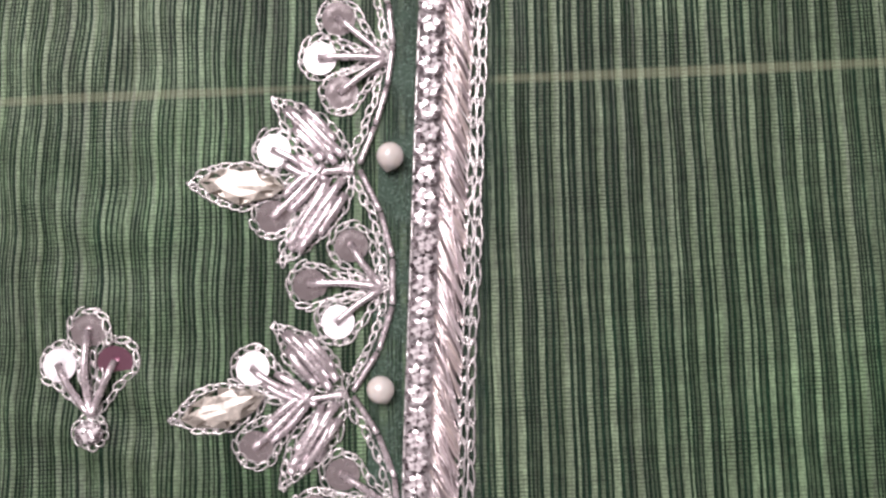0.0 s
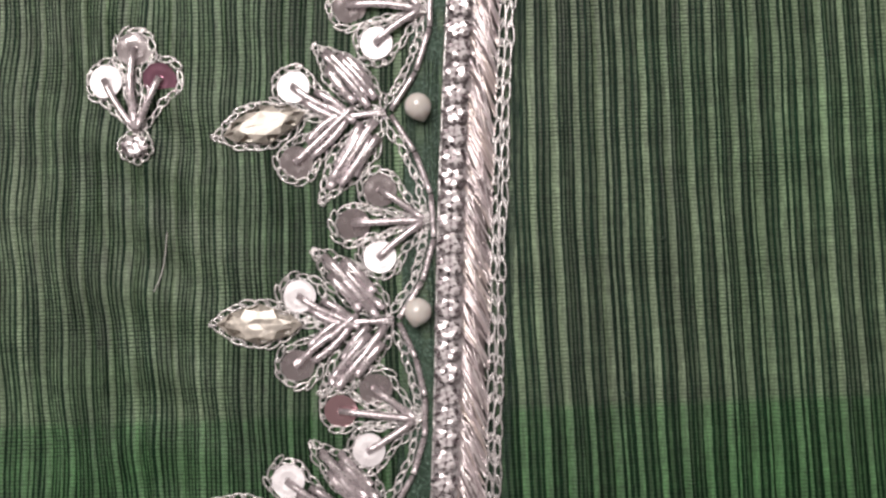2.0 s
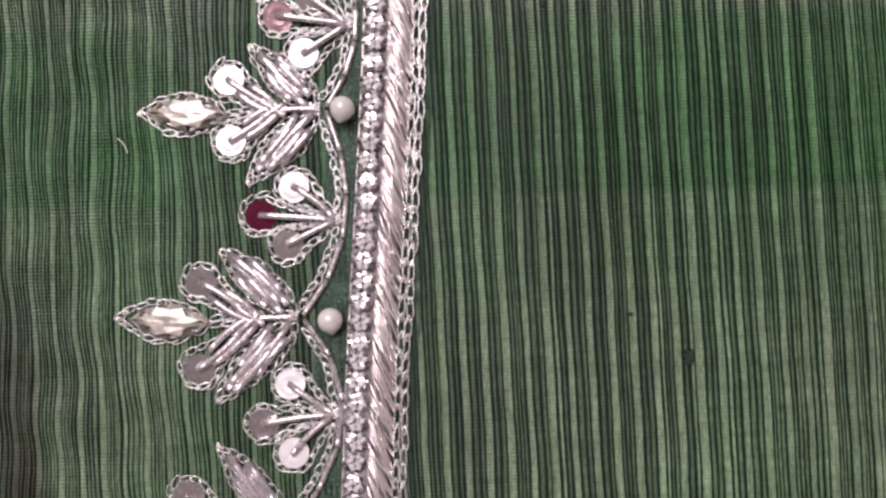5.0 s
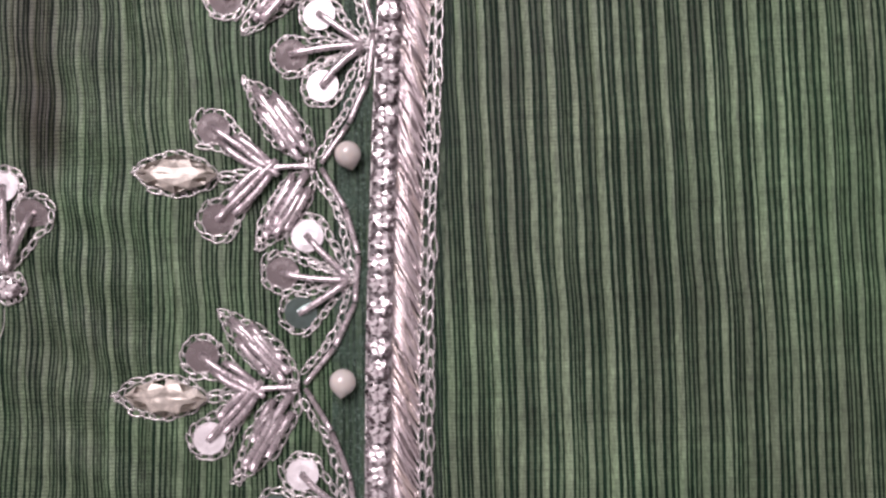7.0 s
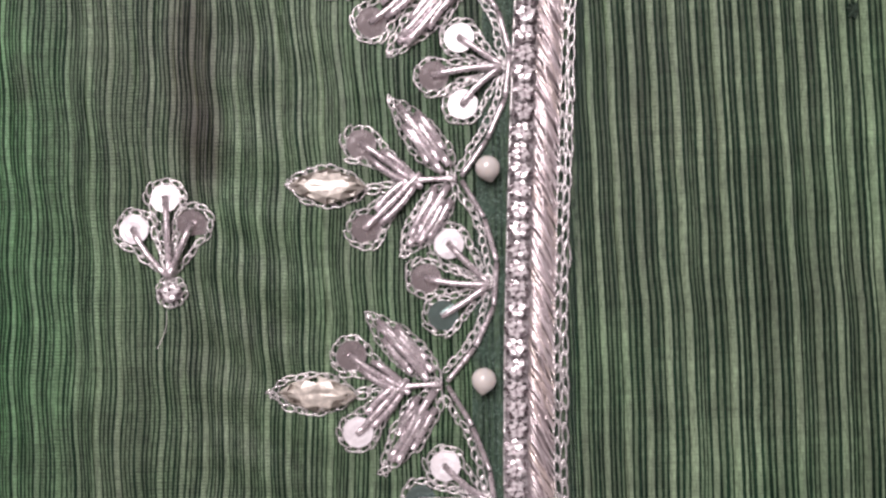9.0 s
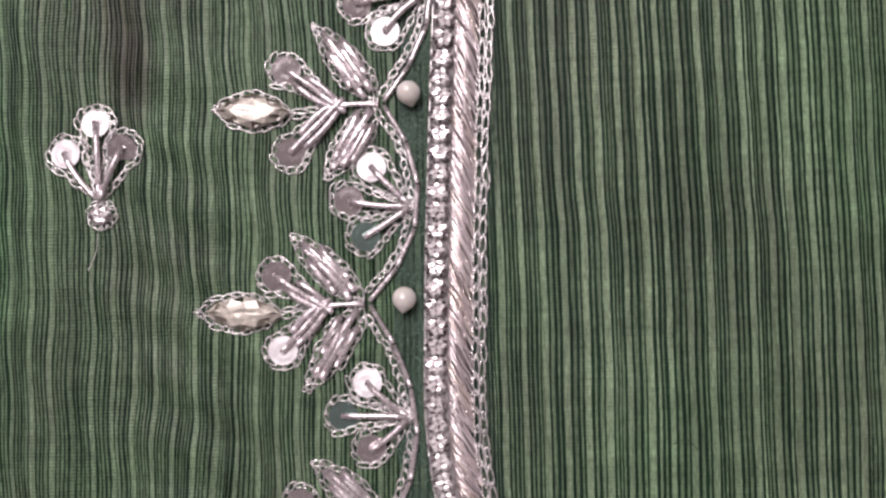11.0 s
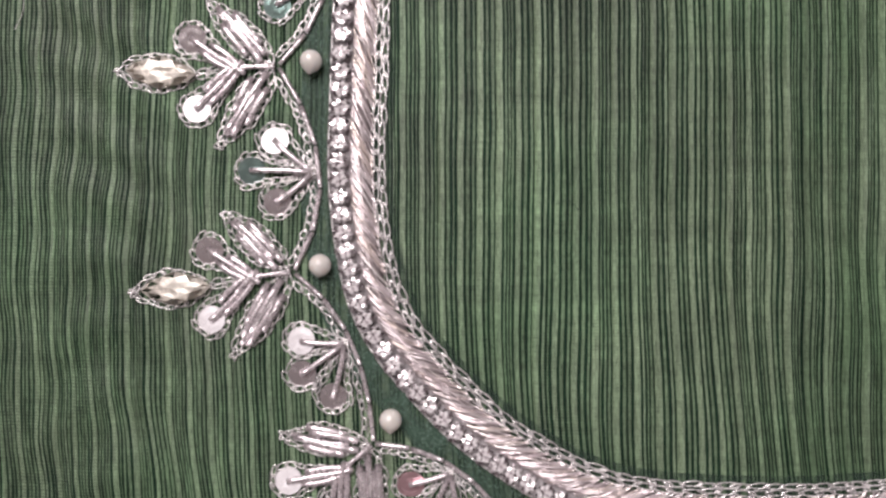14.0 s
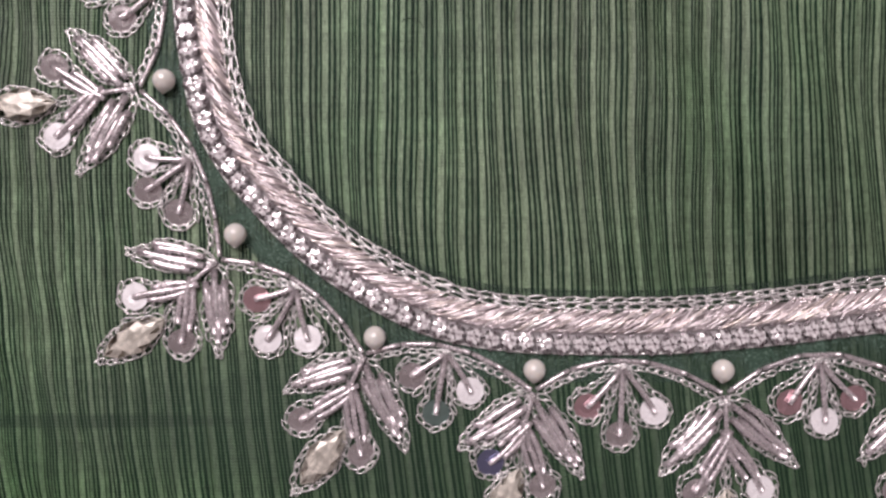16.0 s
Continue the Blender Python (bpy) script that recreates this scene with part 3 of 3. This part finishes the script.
def spray(at, tip, stone, upper, lower, high, low, tones, seed):
    """The large sprig: two filled leaves, two sequin petals and a marquise stone on a common foot."""
    at, tip, stone, upper, lower, high, low = map(vec, (at, tip, stone, upper, lower, high, low))
    ob = thing("embroidered_sprig", on(*at), "silver beaded leaf sprig with sequins and champagne stone on green cloth", "embroidery", "sprigs along the neckline")
    rng = random.Random(seed)
    axis = stone - at
    heart = at + axis * 0.34
    leaf(ob, at + 0.04 * (upper - at), upper, 2.5, 2 * seed)
    leaf(ob, at + 0.04 * (lower - at), lower, 2.5, 2 * seed + 1)
    petal(ob, heart, high, tones[0], seed * 7 + 1)
    petal(ob, heart, low, tones[1], seed * 7 + 2)
    # marquise stone in its pointed outline
    d = unit(tip - stone)
    side = np.array((-d[1], d[0]))
    turn = Matrix.Rotation(math.atan2(-d[1], -d[0]) + rng.uniform(-0.05, 0.05), 4, "Z")
    tilt = Matrix.Rotation(radians(rng.uniform(-1, 5)), 4, Vector((0, 0, 1)).cross(TO_LAMP))
    piece("marquise_stone", LONG_GEMS[seed % 4], ob, Matrix.Translation(on(*stone, 0.15)) @ tilt @ turn, "faceted champagne marquise crystal")
    edge = Shape()
    inner = stone - d * 6.0
    for sign in (1, -1):
        line = [inner + (tip - inner) * u + sign * side * 3.1 * math.sin(math.pi * u) ** 0.75 for u in np.linspace(0, 1, 18)]
        chain(edge, line, 1.75, 0.98, seed=seed)
        chain(edge, [inner + sign * 0.5 * side, heart + sign * 0.4 * side], 1.75, 0.98, seed=seed)
    tube(edge, [on(*(tip - 0.4 * d), 0.3), on(*(tip + 0.9 * d), 0.2)], 0.25, 5)
    part("chain_outline", edge, WIRE, ob, "silver wire chain-stitch outline")
    # beads on the foot and the threads that bind it
    for k in (-1, 1):
        bugle(ob, heart + k * 0.55 * side + d * 1.5, at + k * 0.3 * side, 0.7, 0.42, 0.05 * k, 0.3)
    bind = Shape()
    for k in range(4):
        c = at + d * (0.3 + 0.45 * k)
        e = side * 1.0 + d * rng.uniform(-0.5, 0.5)
        tube(bind, [on(*(c - e), 0.35), on(*c, 1.35), on(*(c + e), 0.35)], 0.13, 5)
    part("binding_thread", bind, WIRE, ob)
    return ob


def floret(base, petals, tones, seed):
    """The small flower between two sprigs: three looped sequins on bugle beads."""
    base = vec(base)
    ob = thing("embroidered_floret", on(*base), "small silver floret of three looped sequins on green cloth", "embroidery", "florets along the neckline")
    for k, (p, tone) in enumerate(zip(petals, tones)):
        petal(ob, base, vec(p), tone, seed * 11 + k, False)
    bind = Shape()
    for k in range(3):
        tube(bind, [on(base[0] - 0.8, base[1] + 0.5 * k - 0.9, 0.3), on(base[0], base[1] + 0.5 * k - 0.5, 1.3), on(base[0] + 0.8, base[1] + 0.5 * k - 0.2, 0.3)], 0.12, 5)
    part("binding_thread", bind, WIRE, ob)
    return ob


def stem(a, apex, b, inward, beads=5):
    """An arched stem of bugle beads with a chain stitch along its hollow side."""
    a, apex, b = vec(a), vec(apex), vec(b)
    c = 2 * apex - 0.5 * (a + b)
    t = np.linspace(0, 1, 40)[:, None]
    line = (1 - t) ** 2 * a + 2 * t * (1 - t) * c + t * t * b
    ob = thing("beaded_arch", on(*apex), "arch of silver bugle beads and chain stitch on green cloth", "embroidery", "arches along the neckline")
    q = resample(line, np.hypot(*(b - a)) * 1.08 / beads)
    for p, r in zip(q, q[1:]):
        bugle(ob, p + 0.02 * (r - p), r - 0.02 * (r - p), 0.5, 0.45, 0.0)
    edge = Shape()
    chain(edge, shifted(line, 1.35 * inward)[1:-1], 1.6, 1.05, seed=int(a[1]))
    part("chain_outline", edge, WIRE, ob, "silver wire chain stitch")
    return ob


def pearl(x, y, seed):
    """A round imitation pearl, pinched where its thread goes in."""
    s = Shape()
    n, m, r = 24, 14, 1.98
    points, faces = [], []
    for i in range(m + 1):
        a = math.pi * i / m
        for k in range(n):
            w = 2 * math.pi * k / n
            q = Vector((math.sin(a) * math.cos(w), math.cos(a), math.sin(a) * math.sin(w))) * r
            if a > 2.6:
                q.y -= 0.45 * (a - 2.6) / 0.54
            points.append(q)
    for i in range(m):
        for k in range(n):
            l = (k + 1) % n
            faces.append((i * n + k, i * n + l, (i + 1) * n + l, (i + 1) * n + k))
    s.add(points, faces)
    rng = random.Random(seed)
    ob = new("pearl_bead", s.mesh("pearl_bead", PEARL))
    ob.matrix_world = Matrix.Translation(on(x, y, 1.85) * MM) @ Matrix.Rotation(rng.uniform(-0.4, 0.4), 4, "Z") @ Matrix.Rotation(rng.uniform(-0.2, 0.3), 4, "X")
    return tagged(ob, "round ivory pearl bead sewn beside the neckline trim", "bead", "pearls along the neckline")


def pendant(join, petals, stone, tones, seed):
    """The scattered motif: three looped sequins above one round stone."""
    join, stone = vec(join), vec(stone)
    ob = thing("embroidered_pendant", on(*join), "silver motif of three looped sequins over one crystal on cloth", "embroidery", "scattered motifs")
    for k, (p, tone) in enumerate(zip(petals, tones)):
        petal(ob, join, vec(p), tone, seed + k, False, 3.1)
    edge = Shape()
    ring = [stone + 2.15 * np.array((math.cos(a), math.sin(a))) for a in np.linspace(1.6, 7.9, 16)]
    chain(edge, ring, 1.25, 1.0, seed=seed)
    part("chain_outline", edge, WIRE, ob, "silver wire chain-stitch ring")
    cup = piece("stone_setting", SETTING, ob, Matrix.Translation(on(*stone, 0.05)))
    piece("rhinestone", ROUND_GEMS[seed % 6], ob, Matrix.Translation((0, 0, 0.1)), "faceted clear crystal", under=cup)
    return ob


spray((-11.3, 16.6), (-34.8, 15.6), (-27.6, 15.0), (-22.4, 27.0), (-22.4, 3.8), (-22.8, 19.8), (-23.2, 10.2), "wg", 1)
spray((-13.6, -15.6), (-38.6, -18.2), (-31.4, -16.8), (-23.7, -5.4), (-23.6, -28.1), (-27.0, -11.4), (-26.9, -22.5), "wg", 2)
spray((-13.5, -46.2), (-39.7, -45.9), (-33.0, -46.0), (-24.7, -35.7), (-24.5, -56.4), (-27.1, -42.1), (-27.7, -52.2), "wg", 3)
spray((-15.3, -73.8), (-43.6, -73.8), (-36.3, -74.1), (-26.1, -64.0), (-27.1, -84.7), (-29.7, -68.9), (-29.6, -78.5), "ww", 4)
spray((-19.7, -106.6), (-48.0, -106.0), (-39.9, -106.7), (-31.6, -95.9), (-32.7, -119.2), (-34.8, -100.8), (-35.4, -114.2), "gg", 5)
spray((-22.3, -139.9), (-49.3, -140.2), (-43.0, -140.7), (-32.5, -127.0), (-31.4, -152.0), (-37.5, -134.0), (-37.0, -147.6), "gg", 6)
spray((-25.4, -172.7), (-53.0, -173.6), (-45.4, -173.9), (-36.8, -161.8), (-35.2, -186.6), (-39.9, -167.9), (-39.1, -180.2), "gw", 7)
spray((-22.5, -208.9), (-50.1, -212.6), (-42.5, -211.9), (-34.4, -198.8), (-32.3, -223.6), (-36.8, -205.2), (-36.3, -217.3), "gw", 8)
spray((-8.2, -239.2), (-29.0, -256.6), (-22.6, -252.7), (-23.7, -237.7), (-8.0, -255.8), (-22.6, -245.5), (-14.4, -253.5), "wg", 9)
spray((17.7, -256.0), (5.2, -280.1), (10.4, -273.8), (4.0, -262.0), (24.8, -272.5), (6.7, -267.3), (17.1, -273.3), "gg", 10)
spray((47.6, -262.6), (39.9, -287.5), (42.6, -281.6), (34.6, -272.6), (56.1, -277.5), (39.9, -274.9), (49.1, -279.1), "bg", 11)
spray((81.5, -263.2), (82.2, -291.3), (82.0, -285.8), (70.4, -277.0), (94.0, -275.8), (76.2, -280.2), (87.8, -279.8), "gw", 12)
spray((116.5, -263.0), (117.2, -291.0), (117.0, -285.5), (106.4, -275.0), (128.0, -275.5), (112.0, -280.0), (122.5, -280.0), "gg", 13)

floret((-5.9, 32.4), ((-12.7, 38.6), (-15.6, 32.9), (-12.7, 27.8)), "gwg", 1)
floret((-7.8, -0.7), ((-12.2, 5.6), (-18.4, 0.2), (-14.6, -5.3)), "ggw", 2)
floret((-8.4, -31.7), ((-14.8, -27.0), (-18.9, -31.9), (-15.2, -36.8)), "ggw", 3)
floret((-10.7, -60.6), ((-16.5, -56.1), (-21.7, -59.0), (-17.8, -64.9)), "gpw", 4)
floret((-13.3, -91.5), ((-19.9, -86.1), (-25.2, -90.4), (-21.0, -95.1)), "wrg", 5)
floret((-14.5, -122.0), ((-21.3, -117.1), (-25.6, -123.2), (-21.0, -127.9)), "wgw", 6)
floret((-17.4, -157.0), ((-23.8, -150.4), (-27.6, -155.8), (-25.0, -161.8)), "wgt", 7)
floret((-18.6, -191.4), ((-25.3, -185.8), (-29.4, -191.1), (-24.8, -196.6)), "wtg", 8)
floret((-12.9, -221.4), ((-20.5, -221.0), (-20.3, -226.8), (-14.9, -230.7)), "wgg", 9)
floret((5.7, -244.0), ((-1.2, -246.0), (0.7, -253.0), (7.7, -253.0)), "pww", 10)
floret((32.1, -255.6), ((26.1, -259.6), (30.3, -266.1), (36.3, -262.3)), "gtw", 11)
floret((63.2, -258.2), ((57.1, -265.1), (62.8, -270.0), (68.9, -266.0)), "pgw", 12)
floret((98.4, -257.2), ((93.1, -264.5), (99.4, -267.8), (104.6, -263.8)), "pwp", 13)

stem((-7.8, 46.0), (-5.0, 34.0), (-10.6, 17.2), -1)
stem((-10.6, 16.6), (-6.3, -0.5), (-12.9, -15.4), -1)
stem((-12.9, -15.9), (-7.0, -31.8), (-12.8, -46.0), -1)
stem((-12.8, -46.4), (-9.3, -60.6), (-14.5, -73.6), -1)
stem((-14.5, -74.0), (-11.9, -91.5), (-19.0, -106.4), -1)
stem((-19.0, -106.8), (-13.2, -122.3), (-21.6, -139.7), -1)
stem((-21.6, -140.1), (-16.2, -157.0), (-24.7, -172.5), -1)
stem((-24.7, -172.9), (-17.4, -191.4), (-21.8, -208.7), -1)
stem((-21.8, -209.1), (-11.9, -220.9), (-7.8, -238.6), -1)
stem((-7.6, -239.0), (6.6, -243.2), (17.4, -255.6), -1)
stem((17.9, -255.6), (32.6, -254.4), (47.2, -262.2), -1)
stem((47.9, -262.2), (63.4, -256.8), (81.1, -262.8), -1)
stem((81.9, -262.8), (98.6, -255.8), (116.0, -262.0), -1)

pearl(-6.0, 18.1, 1)
pearl(-8.8, -15.1, 2)
pearl(-9.9, -44.9, 3)
pearl(-11.8, -74.1, 4)
pearl(-14.6, -107.2, 5)
pearl(-17.3, -138.5, 6)
pearl(-18.8, -172.1, 7)
pearl(-17.1, -207.7, 8)
pearl(-4.7, -234.6, 9)
pearl(19.6, -252.6, 10)
pearl(47.6, -258.5, 11)
pearl(80.8, -258.6, 12)

pendant((-50.2, -17.0), ((-54.4, -9.6), (-50.3, -5.0), (-46.6, -9.5)), (-50.4, -19.3), "wgm", 31)
pendant((-69.3, -154.7), ((-75.0, -146.7), (-69.7, -141.7), (-65.4, -146.1)), (-69.1, -157.1), "wwg", 42)


# ---- the neckline trim ----
def neckline():
    """A rhinestone chain, a twisted metallic cord and a double chain edge along the U of the neckline."""
    line = smooth_line([(3.0, 56.0), (1.0, 39.2), (-1.8, 4.2), (-4.4, -28.8), (-6.4, -62.0), (-8.7, -92.5), (-10.6, -116.0), (-12.6, -150.0),
                        (-13.7, -175.0), (-13.9, -194.5), (-11.3, -211.5), (-6.9, -221.4), (-0.9, -228.9), (7.2, -237.2), (17.0, -244.4),
                        (28.8, -250.4), (42.0, -253.3), (57.8, -254.0), (73.0, -253.8), (88.5, -252.6), (109.5, -250.2), (128.0, -247.5)])
    line = resample(line, 0.25)
    ob = thing("neckline_trim", on(-4.4, -28.8), "silver trim of rhinestones, twisted cord and chain on green cloth", "trim")
    rng = random.Random(9)
    # backing tape
    tape = Shape()
    rows = [shifted(line[::8], off) for off in (-2.0, -0.7, 0.7, 2.0, 2.6)]
    points = [on(*p, 0.16 if 0 < k < 4 else 0.05) for k, row in enumerate(rows) for p in row]
    m = len(rows[0])
    tape.add(points, [(k * m + i, k * m + i + 1, (k + 1) * m + i + 1, (k + 1) * m + i) for k in range(4) for i in range(m - 1)])
    part("backing_tape", tape, TAPE, ob, "grey backing tape")
    # strip of dark green net beside the stones
    net = Shape()
    rows = [shifted(line[::8], off) for off in (-7.0, -5.2, -3.2, -1.9)]
    points = [on(*p, (0.06, 0.13, 0.15, 0.12)[k]) for k, row in enumerate(rows) for p in row]
    m = len(rows[0])
    net.add(points, [(k * m + i, k * m + i + 1, (k + 1) * m + i + 1, (k + 1) * m + i) for k in range(3) for i in range(m - 1)])
    part("net_strip", net, NET, ob, "sheer dark green net strip")
    # seam allowance on the inner side, seen through the sheer cloth
    seam = Shape()
    rows = [shifted(line[::8], off) for off in (5.6, 7.9, 8.6, 9.5)]
    points = [on(*p, 0.16 - 0.02 * k) for k, row in enumerate(rows) for p in row]
    m = len(rows[0])
    seam.add(points, [(k * m + i, k * m + i + 1, (k + 1) * m + i + 1, (k + 1) * m + i) for k in range(3) for i in range(m - 1)])
    part("seam_strip", seam, SEAM_SHADE, ob, "dark green strip for trim shade and seam")
    # stones in their cups
    q = resample(line, 3.16)
    for i, p in enumerate(q):
        t = q[min(i + 1, len(q) - 1)] - q[max(i - 1, 0)]
        turn = Matrix.Rotation(math.atan2(t[1], t[0]), 4, "Z")
        place = on(p[0] + rng.uniform(-0.1, 0.1), p[1] + rng.uniform(-0.1, 0.1), 0.2)
        cup = piece("stone_setting", SETTING, ob, Matrix.Translation(place) @ turn)
        lean = Matrix.Rotation(radians(rng.gauss(0, 6)), 4, "X") @ Matrix.Rotation(radians(rng.gauss(0, 6)), 4, "Y")
        spin = Matrix.Rotation(rng.gauss(math.pi / 2, 0.12) + math.pi * rng.randrange(2), 4, "Z")
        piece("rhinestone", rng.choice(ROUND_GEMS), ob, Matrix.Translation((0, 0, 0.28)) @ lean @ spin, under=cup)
    # fine pale stitches on the cloth beside the stones
    stitches = Shape()
    for k in range(2600):
        j = rng.randrange(40, len(line) - 40)
        off = -2.4 - abs(rng.gauss(0, 1.6))
        c = shifted(line[j - 1:j + 2], off)[1]
        a = rng.uniform(0, 3.14)
        d = Vector((math.cos(a), math.sin(a), 0)) * rng.uniform(0.12, 0.28)
        e = on(*c, 0.1)
        tube(stitches, [e - d, e + Vector((0, 0, 0.06)), e + d], 0.05, 3)
    tagged(part("stitching", stitches, STITCH, ob, "fine pale green stitches"), kind="stuff")
    # edging wire on the outer side
    wire = Shape()
    for a in range(0, len(line) - 30, 34):
        seg = shifted(line, -1.82)[a:a + 33:4]
        tube(wire, [on(*p, 0.4 + rng.uniform(-0.05, 0.05)) for p in seg], 0.22, 6)
    part("edging_wire", wire, WIRE, ob, "thin silver wire edge")
    # twisted cord: slanting strands over a round core
    core = Shape()
    tube(core, [on(*p, 0.1) for p in shifted(line, 3.95)[::6]], 1.5, 8)
    part("cord_core", core, CORE, ob, "dull grey cord core")
    cord = Shape()
    p_line, n = line, len(line)
    t = np.gradient(line, axis=0)
    t /= np.hypot(*t.T)[:, None]
    left = np.c_[-t[:, 1], t[:, 0]]
    at = 0.0
    while at < n - 60:
        span = rng.uniform(20, 36)
        r = rng.choice((0.15, 0.18, 0.22, 0.3))
        wander = rng.uniform(-0.5, 0.5)
        high = rng.uniform(0.85, 1.45)
        pts = []
        for k in range(7):
            u = k / 6
            j = int(min(n - 1, at + span * u))
            off = 3.95 + 2.05 * (2 * u - 1) + wander * math.sin(3.14 * u)
            c = p_line[j] + left[j] * off
            pts.append(on(*c, 0.45 + high * math.sin(math.pi * (0.03 + 0.94 * u)) ** 0.7))
        tube(cord, pts, [r * 0.7, r, r, r, r, r, r * 0.6], 5)
        at += rng.uniform(1.3, 2.7)
    # loose bright strands that lie over the others at a steeper slant
    at = 0.0
    while at < n - 70:
        span, low, high = rng.uniform(14, 40), rng.uniform(2.2, 3.6), rng.uniform(4.4, 5.9)
        r = rng.uniform(0.09, 0.15)
        pts = []
        for k in range(6):
            u = k / 5
            j = int(min(n - 1, at + span * u))
            c = p_line[j] + left[j] * (low + (high - low) * u)
            pts.append(on(*c, 1.35 + 0.55 * math.sin(math.pi * u)))
        tube(cord, pts, [r * 0.6, r, r, r, r, r * 0.6], 5)
        at += rng.uniform(3.0, 9.0)
    tagged(part("twisted_cord", cord, CORD, ob, "pale gold and silver twisted cord strands"), kind="stuff")
    # double chain edge on the inner side
    for off, wide in ((6.5, 1.05), (7.6, 1.05)):
        edge = Shape()
        chain(edge, shifted(line, off), 2.9, wide, 0.145, 0.35, seed=int(off * 10), loose=0.5)
        tagged(part("chain_edge", edge, WIRE, ob, "silver wire chain edge"), kind="stuff")
    return ob


neckline()


# ---- loose fibres on the cloth ----
def fibre(points, r, material, label, name="loose_thread"):
    s = Shape()
    tube(s, [on(x, y, 0.2) for x, y in smooth_line(points, 8)], r, 5)
    return tagged(new(name, s.mesh(name, material)), label, "thread", "loose fibres")


def knot(x, y, r):
    rng = random.Random(int(x * 7))
    s = Shape()
    for k in range(11):
        a = rng.uniform(0, 6.28)
        d = Vector((math.cos(a), math.sin(a), 0)) * r * rng.uniform(0.3, 1.0)
        c = on(x, y, 0.18)
        tube(s, [c - d * 0.7, c + Vector((0, 0, 0.2 * r)), c + d], [0.1 * r, 0.45 * r, 0.1 * r], 6)
    return tagged(new("slub_knot", s.mesh("slub_knot", KNOT)), "dark green knot of fibre in the cloth", "knot", "loose fibres")


fibre([(-46.2, -32.0), (-46.7, -35.0), (-47.5, -38.3), (-48.4, -40.6)], 0.07, THREAD, "fine white thread end lying on the green cloth")
fibre([(-69.9, -160.0), (-70.2, -163.0), (-71.6, -166.2)], 0.06, THREAD, "fine white thread end below a sewn motif")
fibre([(-47.9, -77.4), (-47.0, -78.3), (-46.4, -79.8)], 0.11, THREAD, "fine white thread end lying on the green cloth")
fibre([(24.3, -196.9), (25.2, -196.4), (26.8, -196.4), (28.2, -197.9)], 0.07, KNOT, "dark kinked fibre lying on the green cloth")
knot(26.5, -35.6, 0.6)
knot(41.9, -114.8, 1.6)
knot(32.8, -107.6, 0.5)
knot(20.1, -58.2, 0.6)
